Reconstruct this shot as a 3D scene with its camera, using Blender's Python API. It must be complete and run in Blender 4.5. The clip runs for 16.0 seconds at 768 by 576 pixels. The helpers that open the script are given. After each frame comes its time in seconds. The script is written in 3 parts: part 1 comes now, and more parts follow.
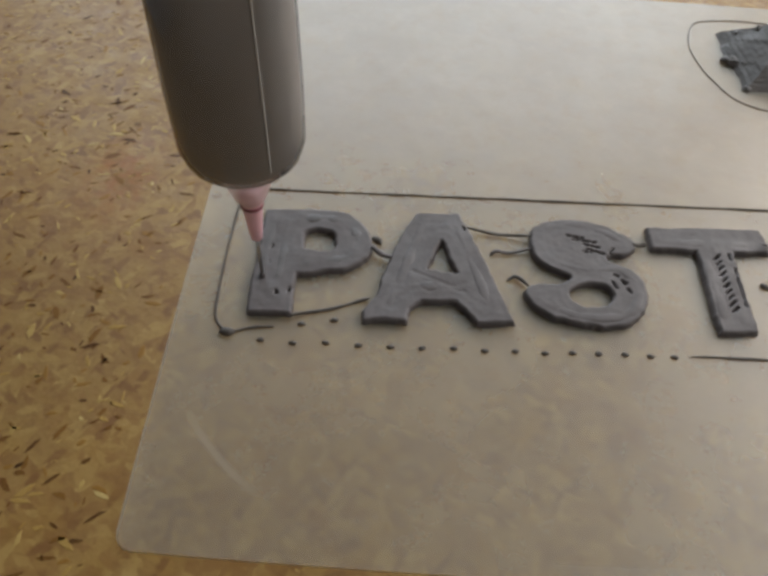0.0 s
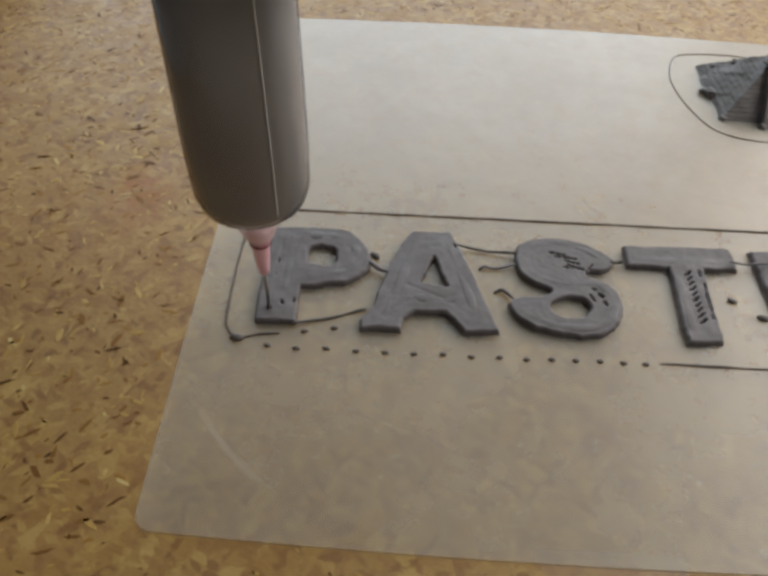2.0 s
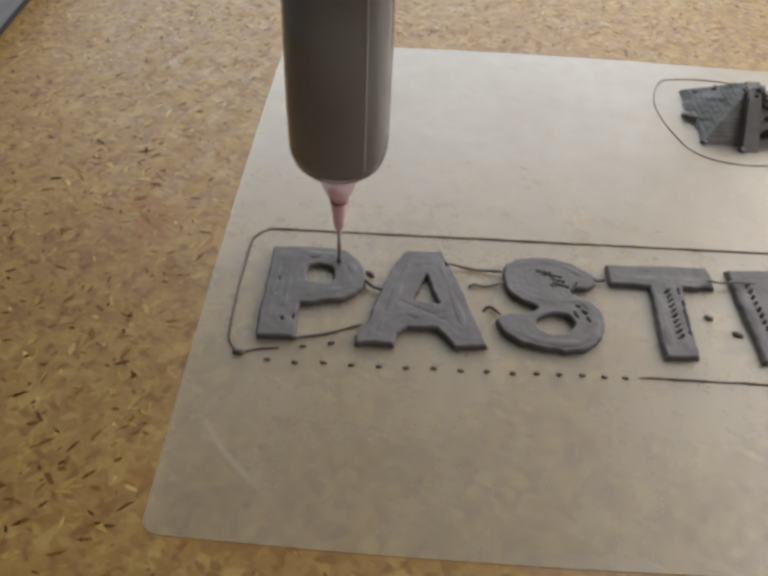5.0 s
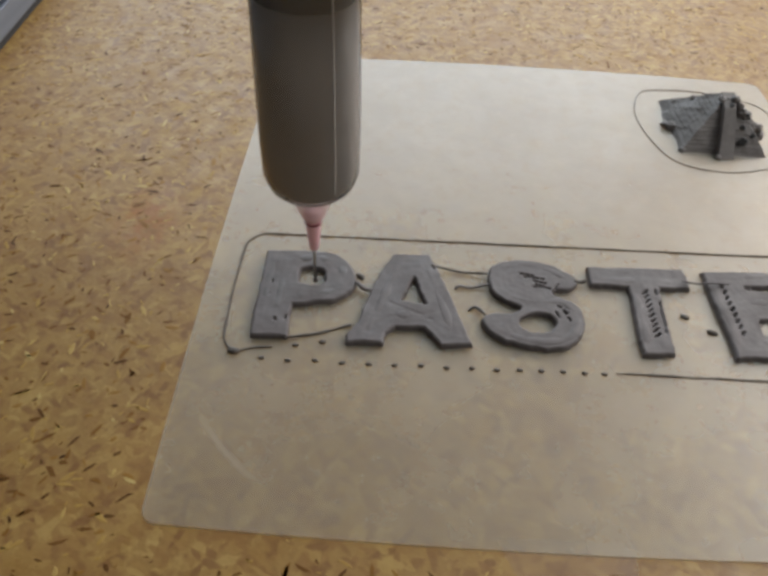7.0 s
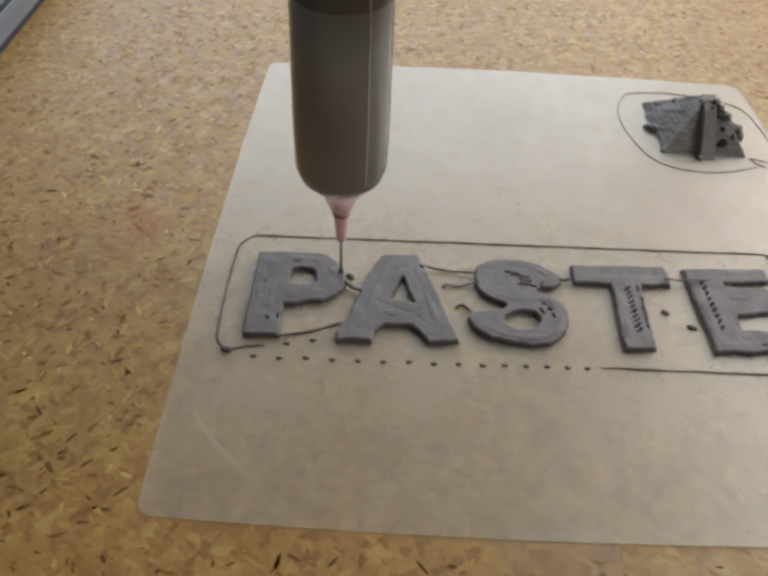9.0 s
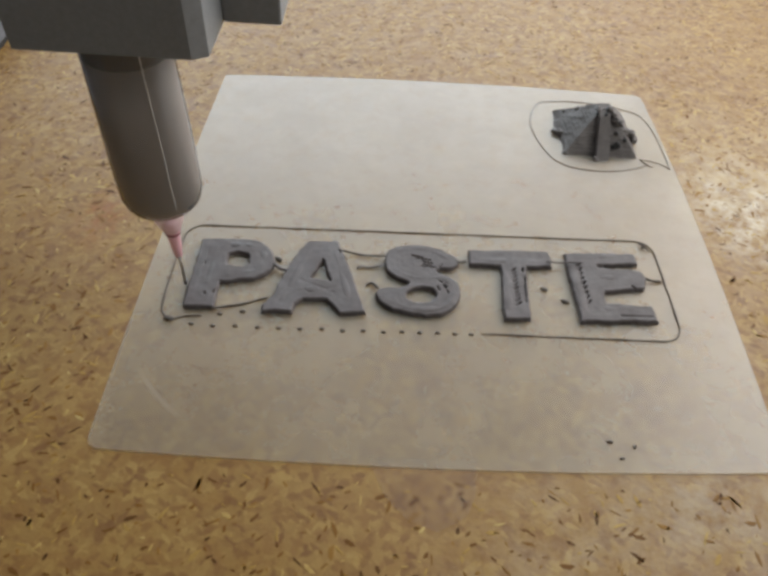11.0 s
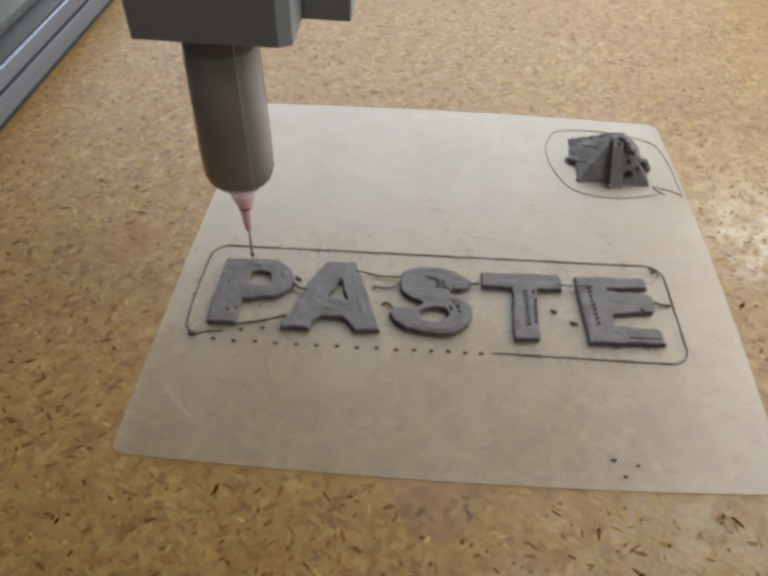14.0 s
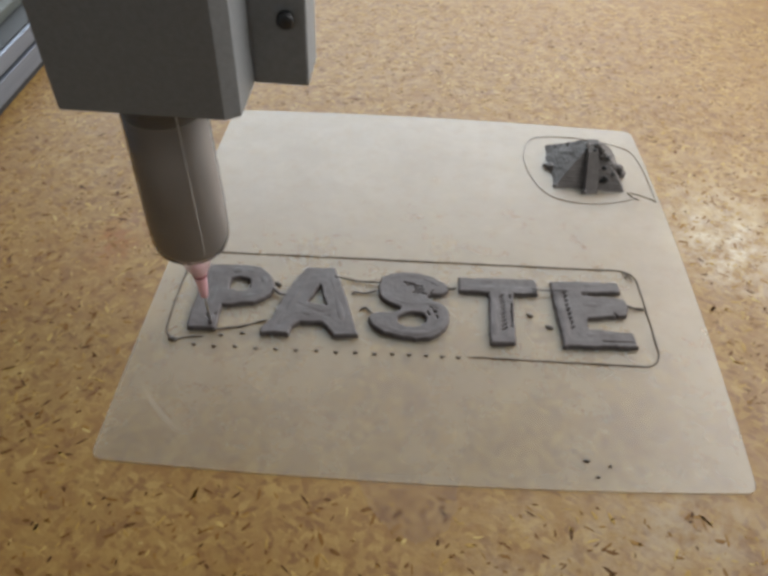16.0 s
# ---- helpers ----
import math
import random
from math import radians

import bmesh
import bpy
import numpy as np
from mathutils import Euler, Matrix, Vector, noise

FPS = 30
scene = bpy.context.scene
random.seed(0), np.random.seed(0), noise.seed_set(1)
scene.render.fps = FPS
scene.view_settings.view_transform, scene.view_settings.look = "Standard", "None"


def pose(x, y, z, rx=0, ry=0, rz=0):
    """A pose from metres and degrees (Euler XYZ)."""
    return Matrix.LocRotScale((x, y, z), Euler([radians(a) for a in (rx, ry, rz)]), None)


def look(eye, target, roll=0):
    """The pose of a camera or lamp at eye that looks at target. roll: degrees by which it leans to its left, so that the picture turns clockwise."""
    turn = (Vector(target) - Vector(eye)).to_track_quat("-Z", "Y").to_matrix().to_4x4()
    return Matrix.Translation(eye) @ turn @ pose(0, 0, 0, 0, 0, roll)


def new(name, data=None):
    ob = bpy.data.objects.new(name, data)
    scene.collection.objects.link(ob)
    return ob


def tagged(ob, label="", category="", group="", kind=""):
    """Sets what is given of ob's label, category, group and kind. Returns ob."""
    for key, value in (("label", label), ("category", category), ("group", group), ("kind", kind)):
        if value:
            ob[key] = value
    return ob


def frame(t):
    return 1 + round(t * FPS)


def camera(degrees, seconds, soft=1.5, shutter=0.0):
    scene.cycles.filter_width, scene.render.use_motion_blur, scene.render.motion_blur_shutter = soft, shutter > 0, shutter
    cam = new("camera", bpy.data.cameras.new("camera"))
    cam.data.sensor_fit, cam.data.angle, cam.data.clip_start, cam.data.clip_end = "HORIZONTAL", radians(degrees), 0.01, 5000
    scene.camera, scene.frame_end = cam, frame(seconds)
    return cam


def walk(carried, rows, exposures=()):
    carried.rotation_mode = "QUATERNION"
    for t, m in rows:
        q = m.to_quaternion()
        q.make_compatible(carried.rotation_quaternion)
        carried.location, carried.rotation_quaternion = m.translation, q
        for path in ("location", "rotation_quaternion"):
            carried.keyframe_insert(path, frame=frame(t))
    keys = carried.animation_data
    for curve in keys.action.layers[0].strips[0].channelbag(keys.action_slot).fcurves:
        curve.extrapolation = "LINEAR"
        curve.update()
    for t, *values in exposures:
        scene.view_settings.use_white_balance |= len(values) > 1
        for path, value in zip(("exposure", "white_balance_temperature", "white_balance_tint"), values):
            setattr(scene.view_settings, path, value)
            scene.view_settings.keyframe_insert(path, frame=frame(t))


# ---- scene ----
cam = camera(60.6, 16.0, soft=3.4, shutter=0.4)
# seconds, eye x y z in metres, yaw, pitch, roll in degrees
PATH = [
    (0.0, 0.02005, -0.06338, 0.09852, -0.47, -52.26, 3.11),
    (0.5, 0.02, -0.0659, 0.10094, 0.54, -51.57, 2.49),
    (1.0, 0.01902, -0.06781, 0.10438, 0.67, -51.38, 2.63),
    (1.5, 0.02124, -0.0697, 0.10519, 0.57, -50.91, 2.48),
    (2.0, 0.02222, -0.07164, 0.10658, 0.63, -50.58, 2.66),
    (2.5, 0.02213, -0.07226, 0.10872, 0.96, -50.36, 2.78),
    (3.0, 0.02096, -0.07308, 0.10958, 0.72, -50.19, 3.08),
    (3.5, 0.02193, -0.07459, 0.10981, 0.65, -50.08, 2.83),
    (4.0, 0.02291, -0.07492, 0.11073, 0.87, -50.04, 2.58),
    (6.5, 0.02399, -0.07892, 0.11626, 0.29, -48.82, 2.95),
    (7.0, 0.02485, -0.08064, 0.11641, 0.11, -48.69, 2.95),
    (7.5, 0.02527, -0.08082, 0.11639, -0.09, -48.77, 2.92),
    (8.0, 0.02495, -0.08178, 0.11774, 0.22, -48.39, 2.85),
    (8.5, 0.0238, -0.08239, 0.11949, -0.28, -48.46, 3.25),
    (9.0, 0.02672, -0.08427, 0.1186, -0.29, -48.25, 2.72),
    (9.5, 0.03673, -0.08748, 0.12023, -0.84, -48.28, 2.08),
    (9.7, 0.0405, -0.09017, 0.12367, -1.51, -48.36, 2.71),
    (11.8, 0.04867, -0.11071, 0.13683, 0.98, -47.29, 2.71),
    (12.0, 0.04803, -0.10966, 0.13699, 1.39, -47.04, 2.62),
    (12.5, 0.04941, -0.11315, 0.13951, 2.26, -46.64, 2.17),
    (13.0, 0.05075, -0.11642, 0.1401, 3.08, -46.04, 1.44),
    (13.5, 0.05268, -0.11394, 0.13926, 3.29, -45.87, 0.98),
    (14.0, 0.052, -0.1129, 0.14039, 3.14, -45.86, 1.08),
    (14.5, 0.05209, -0.11227, 0.14142, 2.72, -45.46, 1.26),
    (15.0, 0.05345, -0.11307, 0.14243, 2.1, -45.55, 1.33),
    (15.5, 0.05477, -0.1141, 0.14216, 1.73, -45.62, 1.59),
    (16.0, 0.05442, -0.11408, 0.14281, 1.51, -45.57, 2.0),
]
walk(cam, [(t, pose(x, y, z, 90 + pitch, 0, yaw) @ pose(0, 0, 0, 0, 0, roll)) for t, x, y, z, yaw, pitch, roll in PATH],
     exposures=[(0.0, -0.44), (1.5, -0.36), (4.0, -0.30), (7.0, -0.25), (16.0, -0.20)])

# ---- light ----
world = bpy.data.worlds.new("sky")
scene.world = world
world.use_nodes = True
_wn = world.node_tree.nodes
_sky = _wn.new("ShaderNodeTexSky")
_sky.sky_type, _sky.sun_disc = "NISHITA", False
_sky.sun_elevation, _sky.sun_rotation = radians(35), radians(40)
world.node_tree.links.new(_sky.outputs[0], _wn["Background"].inputs[0])
_wn["Background"].inputs[1].default_value = 0.1


def window_light(name, centre, target, width, height, watts, colour):
    data = bpy.data.lights.new(name, "AREA")
    data.shape, data.size, data.size_y, data.energy, data.color = "RECTANGLE", width, height, watts, colour
    ob = new(name, data)
    ob.matrix_world = look(centre, target)
    return ob


WIN_X0, WIN_X1, WIN_Z0, WIN_Z1, WIN_Y = -0.37, 0.35, 0.10, 0.52, 0.54        # the window in the far wall
window_light("window_light", (-0.01, 0.53, 0.31), (-0.01, 0.0, 0.31), 0.70, 0.40, 4.6, (0.84, 0.935, 1.0))
SIDE_Y0, SIDE_Y1, SIDE_Z0, SIDE_Z1, SIDE_X = -0.06, 0.48, 0.12, 0.50, 0.37    # the window in the right wall
window_light("side_window_light", (0.36, 0.21, 0.31), (0.0, 0.21, 0.31), 0.52, 0.36, 3.5, (1.0, 0.98, 0.95))

# ---- materials ----


class Nodes:
    """A node material with short calls."""

    def __init__(self, name, rough=0.5, metal=0.0):
        self.mat = bpy.data.materials.new(name)
        self.mat.use_nodes = True
        self.t = self.mat.node_tree
        self.b = self.t.nodes["Principled BSDF"]
        self.b.inputs["Roughness"].default_value = rough
        self.b.inputs["Metallic"].default_value = metal
        self.pos = self.add("ShaderNodeTexCoord").outputs["Object"]

    def add(self, kind, **settings):
        n = self.t.nodes.new(kind)
        for key, value in settings.items():
            if key == "op":
                n.operation = value
            elif key == "blend":
                n.blend_type = value
        return n

    def link(self, a, b):
        self.t.links.new(a, b)

    def put(self, sock, value):
        if hasattr(value, "is_linked"):
            self.link(value, sock)
        else:
            sock.default_value = value

    def mapped(self, rot=(0, 0, 0), scale=(1, 1, 1), offset=(0, 0, 0), src=None):
        turned = self.add("ShaderNodeMapping")
        turned.inputs["Rotation"].default_value = [radians(a) for a in rot]
        self.link(src or self.pos, turned.inputs["Vector"])
        m = self.add("ShaderNodeMapping")
        m.inputs["Scale"].default_value = scale
        m.inputs["Location"].default_value = offset
        self.link(turned.outputs[0], m.inputs["Vector"])
        return m.outputs[0]

    def noise(self, scale, detail=3.0, rough=0.5, src=None, distortion=0.0):
        n = self.add("ShaderNodeTexNoise")
        self.link(src or self.pos, n.inputs["Vector"])
        n.inputs["Scale"].default_value, n.inputs["Detail"].default_value = scale, detail
        n.inputs["Roughness"].default_value, n.inputs["Distortion"].default_value = rough, distortion
        return n.outputs[0]

    def cells(self, scale, src=None, out="Color", feature="F1"):
        n = self.add("ShaderNodeTexVoronoi")
        n.feature = feature
        self.link(src or self.pos, n.inputs["Vector"])
        n.inputs["Scale"].default_value = scale
        return n.outputs[out]

    def math(self, op, a, b=0.0):
        n = self.add("ShaderNodeMath", op=op)
        self.put(n.inputs[0], a)
        self.put(n.inputs[1], b)
        return n.outputs[0]

    def ramp(self, fac, *stops):
        n = self.add("ShaderNodeValToRGB")
        e = n.color_ramp.elements
        while len(e) < len(stops):
            e.new(0.5)
        for el, (at, c) in zip(e, stops):
            el.position = at
            el.color = (*c, 1) if len(c) == 3 else c
        self.link(fac, n.inputs[0])
        return n.outputs[0]

    def level(self, fac, lo, hi):
        n = self.add("ShaderNodeMapRange")
        n.inputs["From Min"].default_value, n.inputs["From Max"].default_value = lo, hi
        self.link(fac, n.inputs["Value"])
        return n.outputs[0]

    def mix(self, fac, a, b, blend="MIX"):
        n = self.add("ShaderNodeMixRGB", blend=blend)
        self.put(n.inputs[0], fac)
        for sock, v in ((n.inputs[1], a), (n.inputs[2], b)):
            self.put(sock, (*v, 1) if isinstance(v, tuple) and len(v) == 3 else v)
        return n.outputs[0]

    def red(self, colour, which=0):
        n = self.add("ShaderNodeSeparateColor")
        self.link(colour, n.inputs[0])
        return n.outputs[which]

    def colour(self, v):
        self.put(self.b.inputs["Base Color"], (*v, 1) if isinstance(v, tuple) else v)
        return self

    def bump(self, height, strength=0.3, distance=0.0003):
        n = self.add("ShaderNodeBump")
        n.inputs["Strength"].default_value, n.inputs["Distance"].default_value = strength, distance
        self.link(height, n.inputs["Height"])
        self.link(n.outputs[0], self.b.inputs["Normal"])
        return self


def chipboard_material():
    """Pressed wood chips under a dull varnish."""
    m = Nodes("chipboard", rough=0.5)
    col = m.ramp(m.noise(70.0, 5.0, 0.65), (0.3, (0.204, 0.104, 0.021)), (0.5, (0.244, 0.134, 0.029)), (0.72, (0.280, 0.164, 0.040)))

    def chips(turn, sx, sy, shift, warp):
        v = m.mapped((0, 0, turn), (sx, sy, 1.0), (shift, shift * 0.7, shift * 3.1))
        n = m.add("ShaderNodeTexNoise")
        m.link(v, n.inputs["Vector"])
        n.inputs["Scale"].default_value = 0.9
        s2 = m.add("ShaderNodeVectorMath", op="SCALE")
        m.link(n.outputs[1], s2.inputs[0])
        s2.inputs["Scale"].default_value = warp
        v2 = m.add("ShaderNodeVectorMath", op="ADD")
        m.link(v, v2.inputs[0])
        m.link(s2.outputs[0], v2.inputs[1])
        return m.cells(1.0, v2.outputs[0]), m.cells(1.0, v2.outputs[0], "Distance")

    # flat chips lying every way
    for k, (turn, sx, sy) in enumerate(((12, 210, 520), (49, 250, 620), (83, 190, 480), (118, 230, 640), (155, 270, 560), (30, 340, 760))):
        rnd, dist = chips(turn, sx, sy, 0.37 + k * 1.3, 1.1)
        pick = m.math("MULTIPLY", m.level(m.red(rnd, 0), 0.60, 0.66), m.level(dist, 0.75, 0.45))
        tone = m.ramp(m.red(rnd, 1), (0.0, (0.153, 0.064, 0.010)), (0.3, (0.213, 0.104, 0.020)), (0.7, (0.270, 0.152, 0.033)), (1.0, (0.338, 0.212, 0.056)))
        col = m.mix(m.math("MULTIPLY", pick, 0.85), col, tone)
    # blotches a few millimetres wide
    col = m.mix(m.math("MULTIPLY", m.level(m.noise(190.0, 5.0, 0.7), 0.52, 0.68), 0.40), col, (0.163, 0.073, 0.012))
    col = m.mix(m.math("MULTIPLY", m.level(m.noise(150.0, 5.0, 0.7, m.mapped((0, 0, 50), (1, 1, 1), (4.0, 2.0, 7.0))), 0.54, 0.72), 0.4), col, (0.325, 0.200, 0.051))
    # broad warm clouds
    col = m.mix(m.math("MULTIPLY", m.level(m.noise(22.0, 4.0, 0.6), 0.50, 0.70), 0.35), col, (0.196, 0.084, 0.012))

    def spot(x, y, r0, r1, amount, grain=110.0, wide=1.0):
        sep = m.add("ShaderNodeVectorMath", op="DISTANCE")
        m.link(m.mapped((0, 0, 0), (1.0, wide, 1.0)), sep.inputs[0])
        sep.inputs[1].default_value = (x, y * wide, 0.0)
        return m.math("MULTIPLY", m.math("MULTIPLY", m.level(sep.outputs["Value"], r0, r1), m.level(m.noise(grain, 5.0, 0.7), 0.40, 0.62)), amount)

    # an orange resin stain
    col = m.mix(spot(-0.0365, 0.040, 0.010, 0.003, 0.9, 260.0, 0.6), col, (0.249, 0.085, 0.009))
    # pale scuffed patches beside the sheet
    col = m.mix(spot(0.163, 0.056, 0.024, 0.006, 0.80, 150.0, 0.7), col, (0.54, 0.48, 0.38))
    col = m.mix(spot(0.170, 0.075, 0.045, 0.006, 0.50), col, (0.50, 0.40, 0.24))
    # broad pale patches in front of the sheet
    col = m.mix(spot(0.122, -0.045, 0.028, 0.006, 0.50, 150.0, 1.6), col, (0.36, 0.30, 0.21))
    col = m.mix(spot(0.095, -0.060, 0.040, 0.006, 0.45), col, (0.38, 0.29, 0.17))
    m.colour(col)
    m.b.inputs["Specular IOR Level"].default_value = 0.6
    m.link(m.level(m.noise(160.0, 4.0), -0.75, 1.5), m.b.inputs["Roughness"])
    m.bump(m.noise(800.0, 4.0, 0.65), 0.22, 0.0004)
    return m.mat


def fleck_material():
    """Single chips that stand out of the board, each with a tone of its own."""
    m = Nodes("wood_flecks", rough=0.55)
    rnd = m.add("ShaderNodeNewGeometry").outputs["Random Per Island"]
    n = m.add("ShaderNodeValToRGB")
    n.color_ramp.interpolation = "CONSTANT"
    tones = ((0.0, (0.060, 0.026, 0.007)), (0.035, (0.074, 0.030, 0.007)), (0.12, (0.125, 0.054, 0.011)), (0.30, (0.177, 0.084, 0.017)),
             (0.52, (0.243, 0.125, 0.026)), (0.66, (0.346, 0.218, 0.061)), (0.85, (0.413, 0.280, 0.091)), (0.96, (0.471, 0.349, 0.134)))
    e = n.color_ramp.elements
    while len(e) < len(tones):
        e.new(0.5)
    for el, (at, c) in zip(e, tones):
        el.position, el.color = at, (*c, 1)
    m.link(rnd, n.inputs[0])
    m.colour(m.mix(m.math("MULTIPLY", m.level(m.noise(900.0, 3.0), 0.4, 0.7), 0.35), n.outputs[0], (0.221, 0.109, 0.023)))
    m.b.inputs["Specular IOR Level"].default_value = 0.2
    return m.mat


def sheet_material():
    """Frosted plastic sheet, a little cloudy, through which the board shows."""
    m = Nodes("frosted_plastic", rough=0.3)
    col = m.ramp(m.noise(40.0, 5.0, 0.65), (0.35, (0.270, 0.252, 0.195)), (0.65, (0.335, 0.322, 0.265)))
    # chips of the board, blurred by the frosting
    blot = m.level(m.noise(170.0, 5.0, 0.7), 0.50, 0.72)
    col = m.mix(m.math("MULTIPLY", blot, 0.34), col, (0.26, 0.170, 0.075))
    pale = m.level(m.noise(240.0, 4.0, 0.7, m.mapped((0, 0, 40), (1, 1, 1), (3.0, 5.0, 2.0))), 0.54, 0.72)
    col = m.mix(m.math("MULTIPLY", pale, 0.25), col, (0.43, 0.38, 0.29))
    haze = m.level(m.noise(60.0, 4.0, 0.65, m.mapped((0, 0, 15), (1, 2.2, 1), (8.0, 1.0, 4.0))), 0.48, 0.68)
    col = m.mix(m.math("MULTIPLY", haze, 0.30), col, (0.235, 0.215, 0.185))

    def near(x, y, r0, r1):
        sep = m.add("ShaderNodeVectorMath", op="DISTANCE")
        m.link(m.pos, sep.inputs[0])
        sep.inputs[1].default_value = (x, y, TOP_M)
        return sep.outputs["Value"] if r0 is None else m.level(sep.outputs["Value"], r0, r1)

    # grey paste smears
    for x, y, r, a in ((0.1170, -0.0190, 0.012, 0.85), (0.1105, -0.0225, 0.010, 0.55), (0.0615, -0.0162, 0.0045, 0.8), (0.050, -0.010, 0.005, 0.3), (0.113, -0.0245, 0.007, 0.35), (0.127, -0.031, 0.010, 0.25)):
        col = m.mix(m.math("MULTIPLY", m.math("MULTIPLY", near(x, y, r, r * 0.2), m.level(m.noise(230.0, 4.0, 0.7), 0.42, 0.60)), a), col, (0.16, 0.155, 0.16))
    # curved pale scratch
    arc = m.math("ABSOLUTE", m.math("SUBTRACT", near(0.030, 0.012, None, None), 0.0485))
    col = m.mix(m.math("MULTIPLY", m.math("MULTIPLY", m.level(arc, 0.0008, 0.0002), near(-0.004, -0.0225, 0.0105, 0.004)), 0.22), col, (0.75, 0.72, 0.68))
    gloss = 0.36
    glaze(m, col, 0.44, gloss, (0.97, 0.96, 0.93), 1.66, m.noise(30.0, 3.0))
    return m.mat


def glaze(m, colour, cloudy, rough, clear, ior, relief=None):
    """A see-through plastic: part clear, part cloudy, with a glossy face."""
    through_it, cloud, shine = m.add("ShaderNodeBsdfTransparent"), m.add("ShaderNodeBsdfDiffuse"), m.add("ShaderNodeBsdfGlossy")
    through_it.inputs["Color"].default_value = (*clear, 1)
    m.put(cloud.inputs["Color"], (*colour, 1) if isinstance(colour, tuple) else colour)
    m.put(shine.inputs["Roughness"], rough)
    body, face, fres = m.add("ShaderNodeMixShader"), m.add("ShaderNodeMixShader"), m.add("ShaderNodeFresnel")
    fres.inputs["IOR"].default_value = ior
    body.inputs[0].default_value = cloudy
    m.link(through_it.outputs[0], body.inputs[1])
    m.link(cloud.outputs[0], body.inputs[2])
    m.link(fres.outputs[0], face.inputs[0])
    m.link(body.outputs[0], face.inputs[1])
    m.link(shine.outputs[0], face.inputs[2])
    if relief is not None:
        n = m.add("ShaderNodeBump")
        n.inputs["Strength"].default_value, n.inputs["Distance"].default_value = 0.06, 0.001
        m.link(relief, n.inputs["Height"])
        m.link(n.outputs[0], shine.inputs["Normal"])
    m.link(face.outputs[0], m.t.nodes["Material Output"].inputs["Surface"])
    return m.mat


TOP_M = 0.001       # thickness of the sheet


def paste_material(name, tone, rough=0.5):
    m = Nodes(name, rough=rough)
    c = m.noise(350.0, 4.0, 0.6)
    lo, hi = tuple(v * 0.80 for v in tone), tuple(v * 1.18 for v in tone)
    col = m.ramp(c, (0.3, lo), (0.7, hi))
    col = m.mix(m.math("MULTIPLY", m.level(m.noise(120.0, 3.0), 0.55, 0.75), 0.35), col, tuple(v * 1.5 for v in tone))
    m.colour(col)
    m.link(m.level(m.noise(200.0, 2.0), -0.6, 1.2), m.b.inputs["Roughness"])
    m.bump(m.noise(900.0, 3.0, 0.6), 0.15, 0.0003)
    return m.mat


def plain_material(name, tone, rough, metal=0.0, grain=400.0, vary=0.12, alpha=1.0, spec=0.5, stretch=(1, 1, 1)):
    m = Nodes(name, rough=rough, metal=metal)
    n = m.noise(grain, 3.0, 0.6, m.mapped((0, 0, 0), stretch))
    m.colour(m.ramp(n, (0.3, tuple(v * (1 - vary) for v in tone)), (0.7, tuple(min(1.0, v * (1 + vary)) for v in tone))))
    m.b.inputs["Alpha"].default_value = alpha
    m.b.inputs["Specular IOR Level"].default_value = spec
    m.bump(n, 0.12, 0.0002)
    return m.mat


CHIPBOARD = chipboard_material()
FLECKS = fleck_material()
SHEET = sheet_material()
PASTE = paste_material("grey_paste", (0.094, 0.079, 0.077), 0.5)
PASTE_WET = paste_material("wet_grey_paste", (0.090, 0.079, 0.077), 0.35)
PANEL = plain_material("olive_grey_panel", (0.075, 0.08, 0.07), 0.6, grain=60.0)
PASTE_DARK = paste_material("drying_paste_thread", (0.058, 0.046, 0.037), 0.5)
PASTE_PYRAMID = paste_material("dry_paste", (0.104, 0.092, 0.087), 0.6)
PASTE_PALE = paste_material("thin_paste", (0.20, 0.186, 0.172), 0.5)
PASTE_BARREL = plain_material("paste_in_barrel", (0.37, 0.325, 0.300), 0.5, grain=60.0, vary=0.12)
CLEAR = glaze(Nodes("clear_plastic"), (0.42, 0.40, 0.385), 0.20, 0.08, (0.97, 0.965, 0.955), 1.45)
TAPE = glaze(Nodes("clear_tape"), (0.50, 0.48, 0.47), 0.035, 0.34, (0.96, 0.95, 0.95), 1.45)
# pale tone carries the light that the barrel's seam catches
SEAM = plain_material("seam_glint", (0.60, 0.57, 0.54), 0.25, vary=0.05, alpha=0.9)
PISTON = plain_material("dark_piston", (0.075, 0.068, 0.060), 0.5)
HUB = plain_material("pink_plastic", (0.80, 0.46, 0.50), 0.35, vary=0.06, alpha=0.85)
LUER = plain_material("milky_plastic", (0.74, 0.55, 0.53), 0.3, vary=0.05, alpha=0.6)
BAND = plain_material("dark_red_seam", (0.17, 0.03, 0.04), 0.5)
STEEL = plain_material("steel", (0.42, 0.41, 0.40), 0.3, metal=1.0)
HOUSING = plain_material("grey_plastic", (0.195, 0.202, 0.208), 0.55, grain=900.0, vary=0.08)
SCREW = plain_material("black_screw", (0.015, 0.015, 0.016), 0.4)
ALUMINIUM = plain_material("anodised_aluminium", (0.23, 0.255, 0.305), 0.42, metal=0.7, grain=300.0, vary=0.10, stretch=(1, 0.05, 1))
# black for strips, and for the shade inside the groove and holes
BLACK = plain_material("black_strips_and_recess_shade", (0.02, 0.02, 0.021), 0.6)
GREY_PANEL = plain_material("grey_panel", (0.42, 0.42, 0.42), 0.55, grain=60.0)
# dark so that the added west wall throws little light back
DARK_WALL = plain_material("dark_light_cutting_wall", (0.10, 0.095, 0.088), 0.8, grain=12.0, vary=0.06)
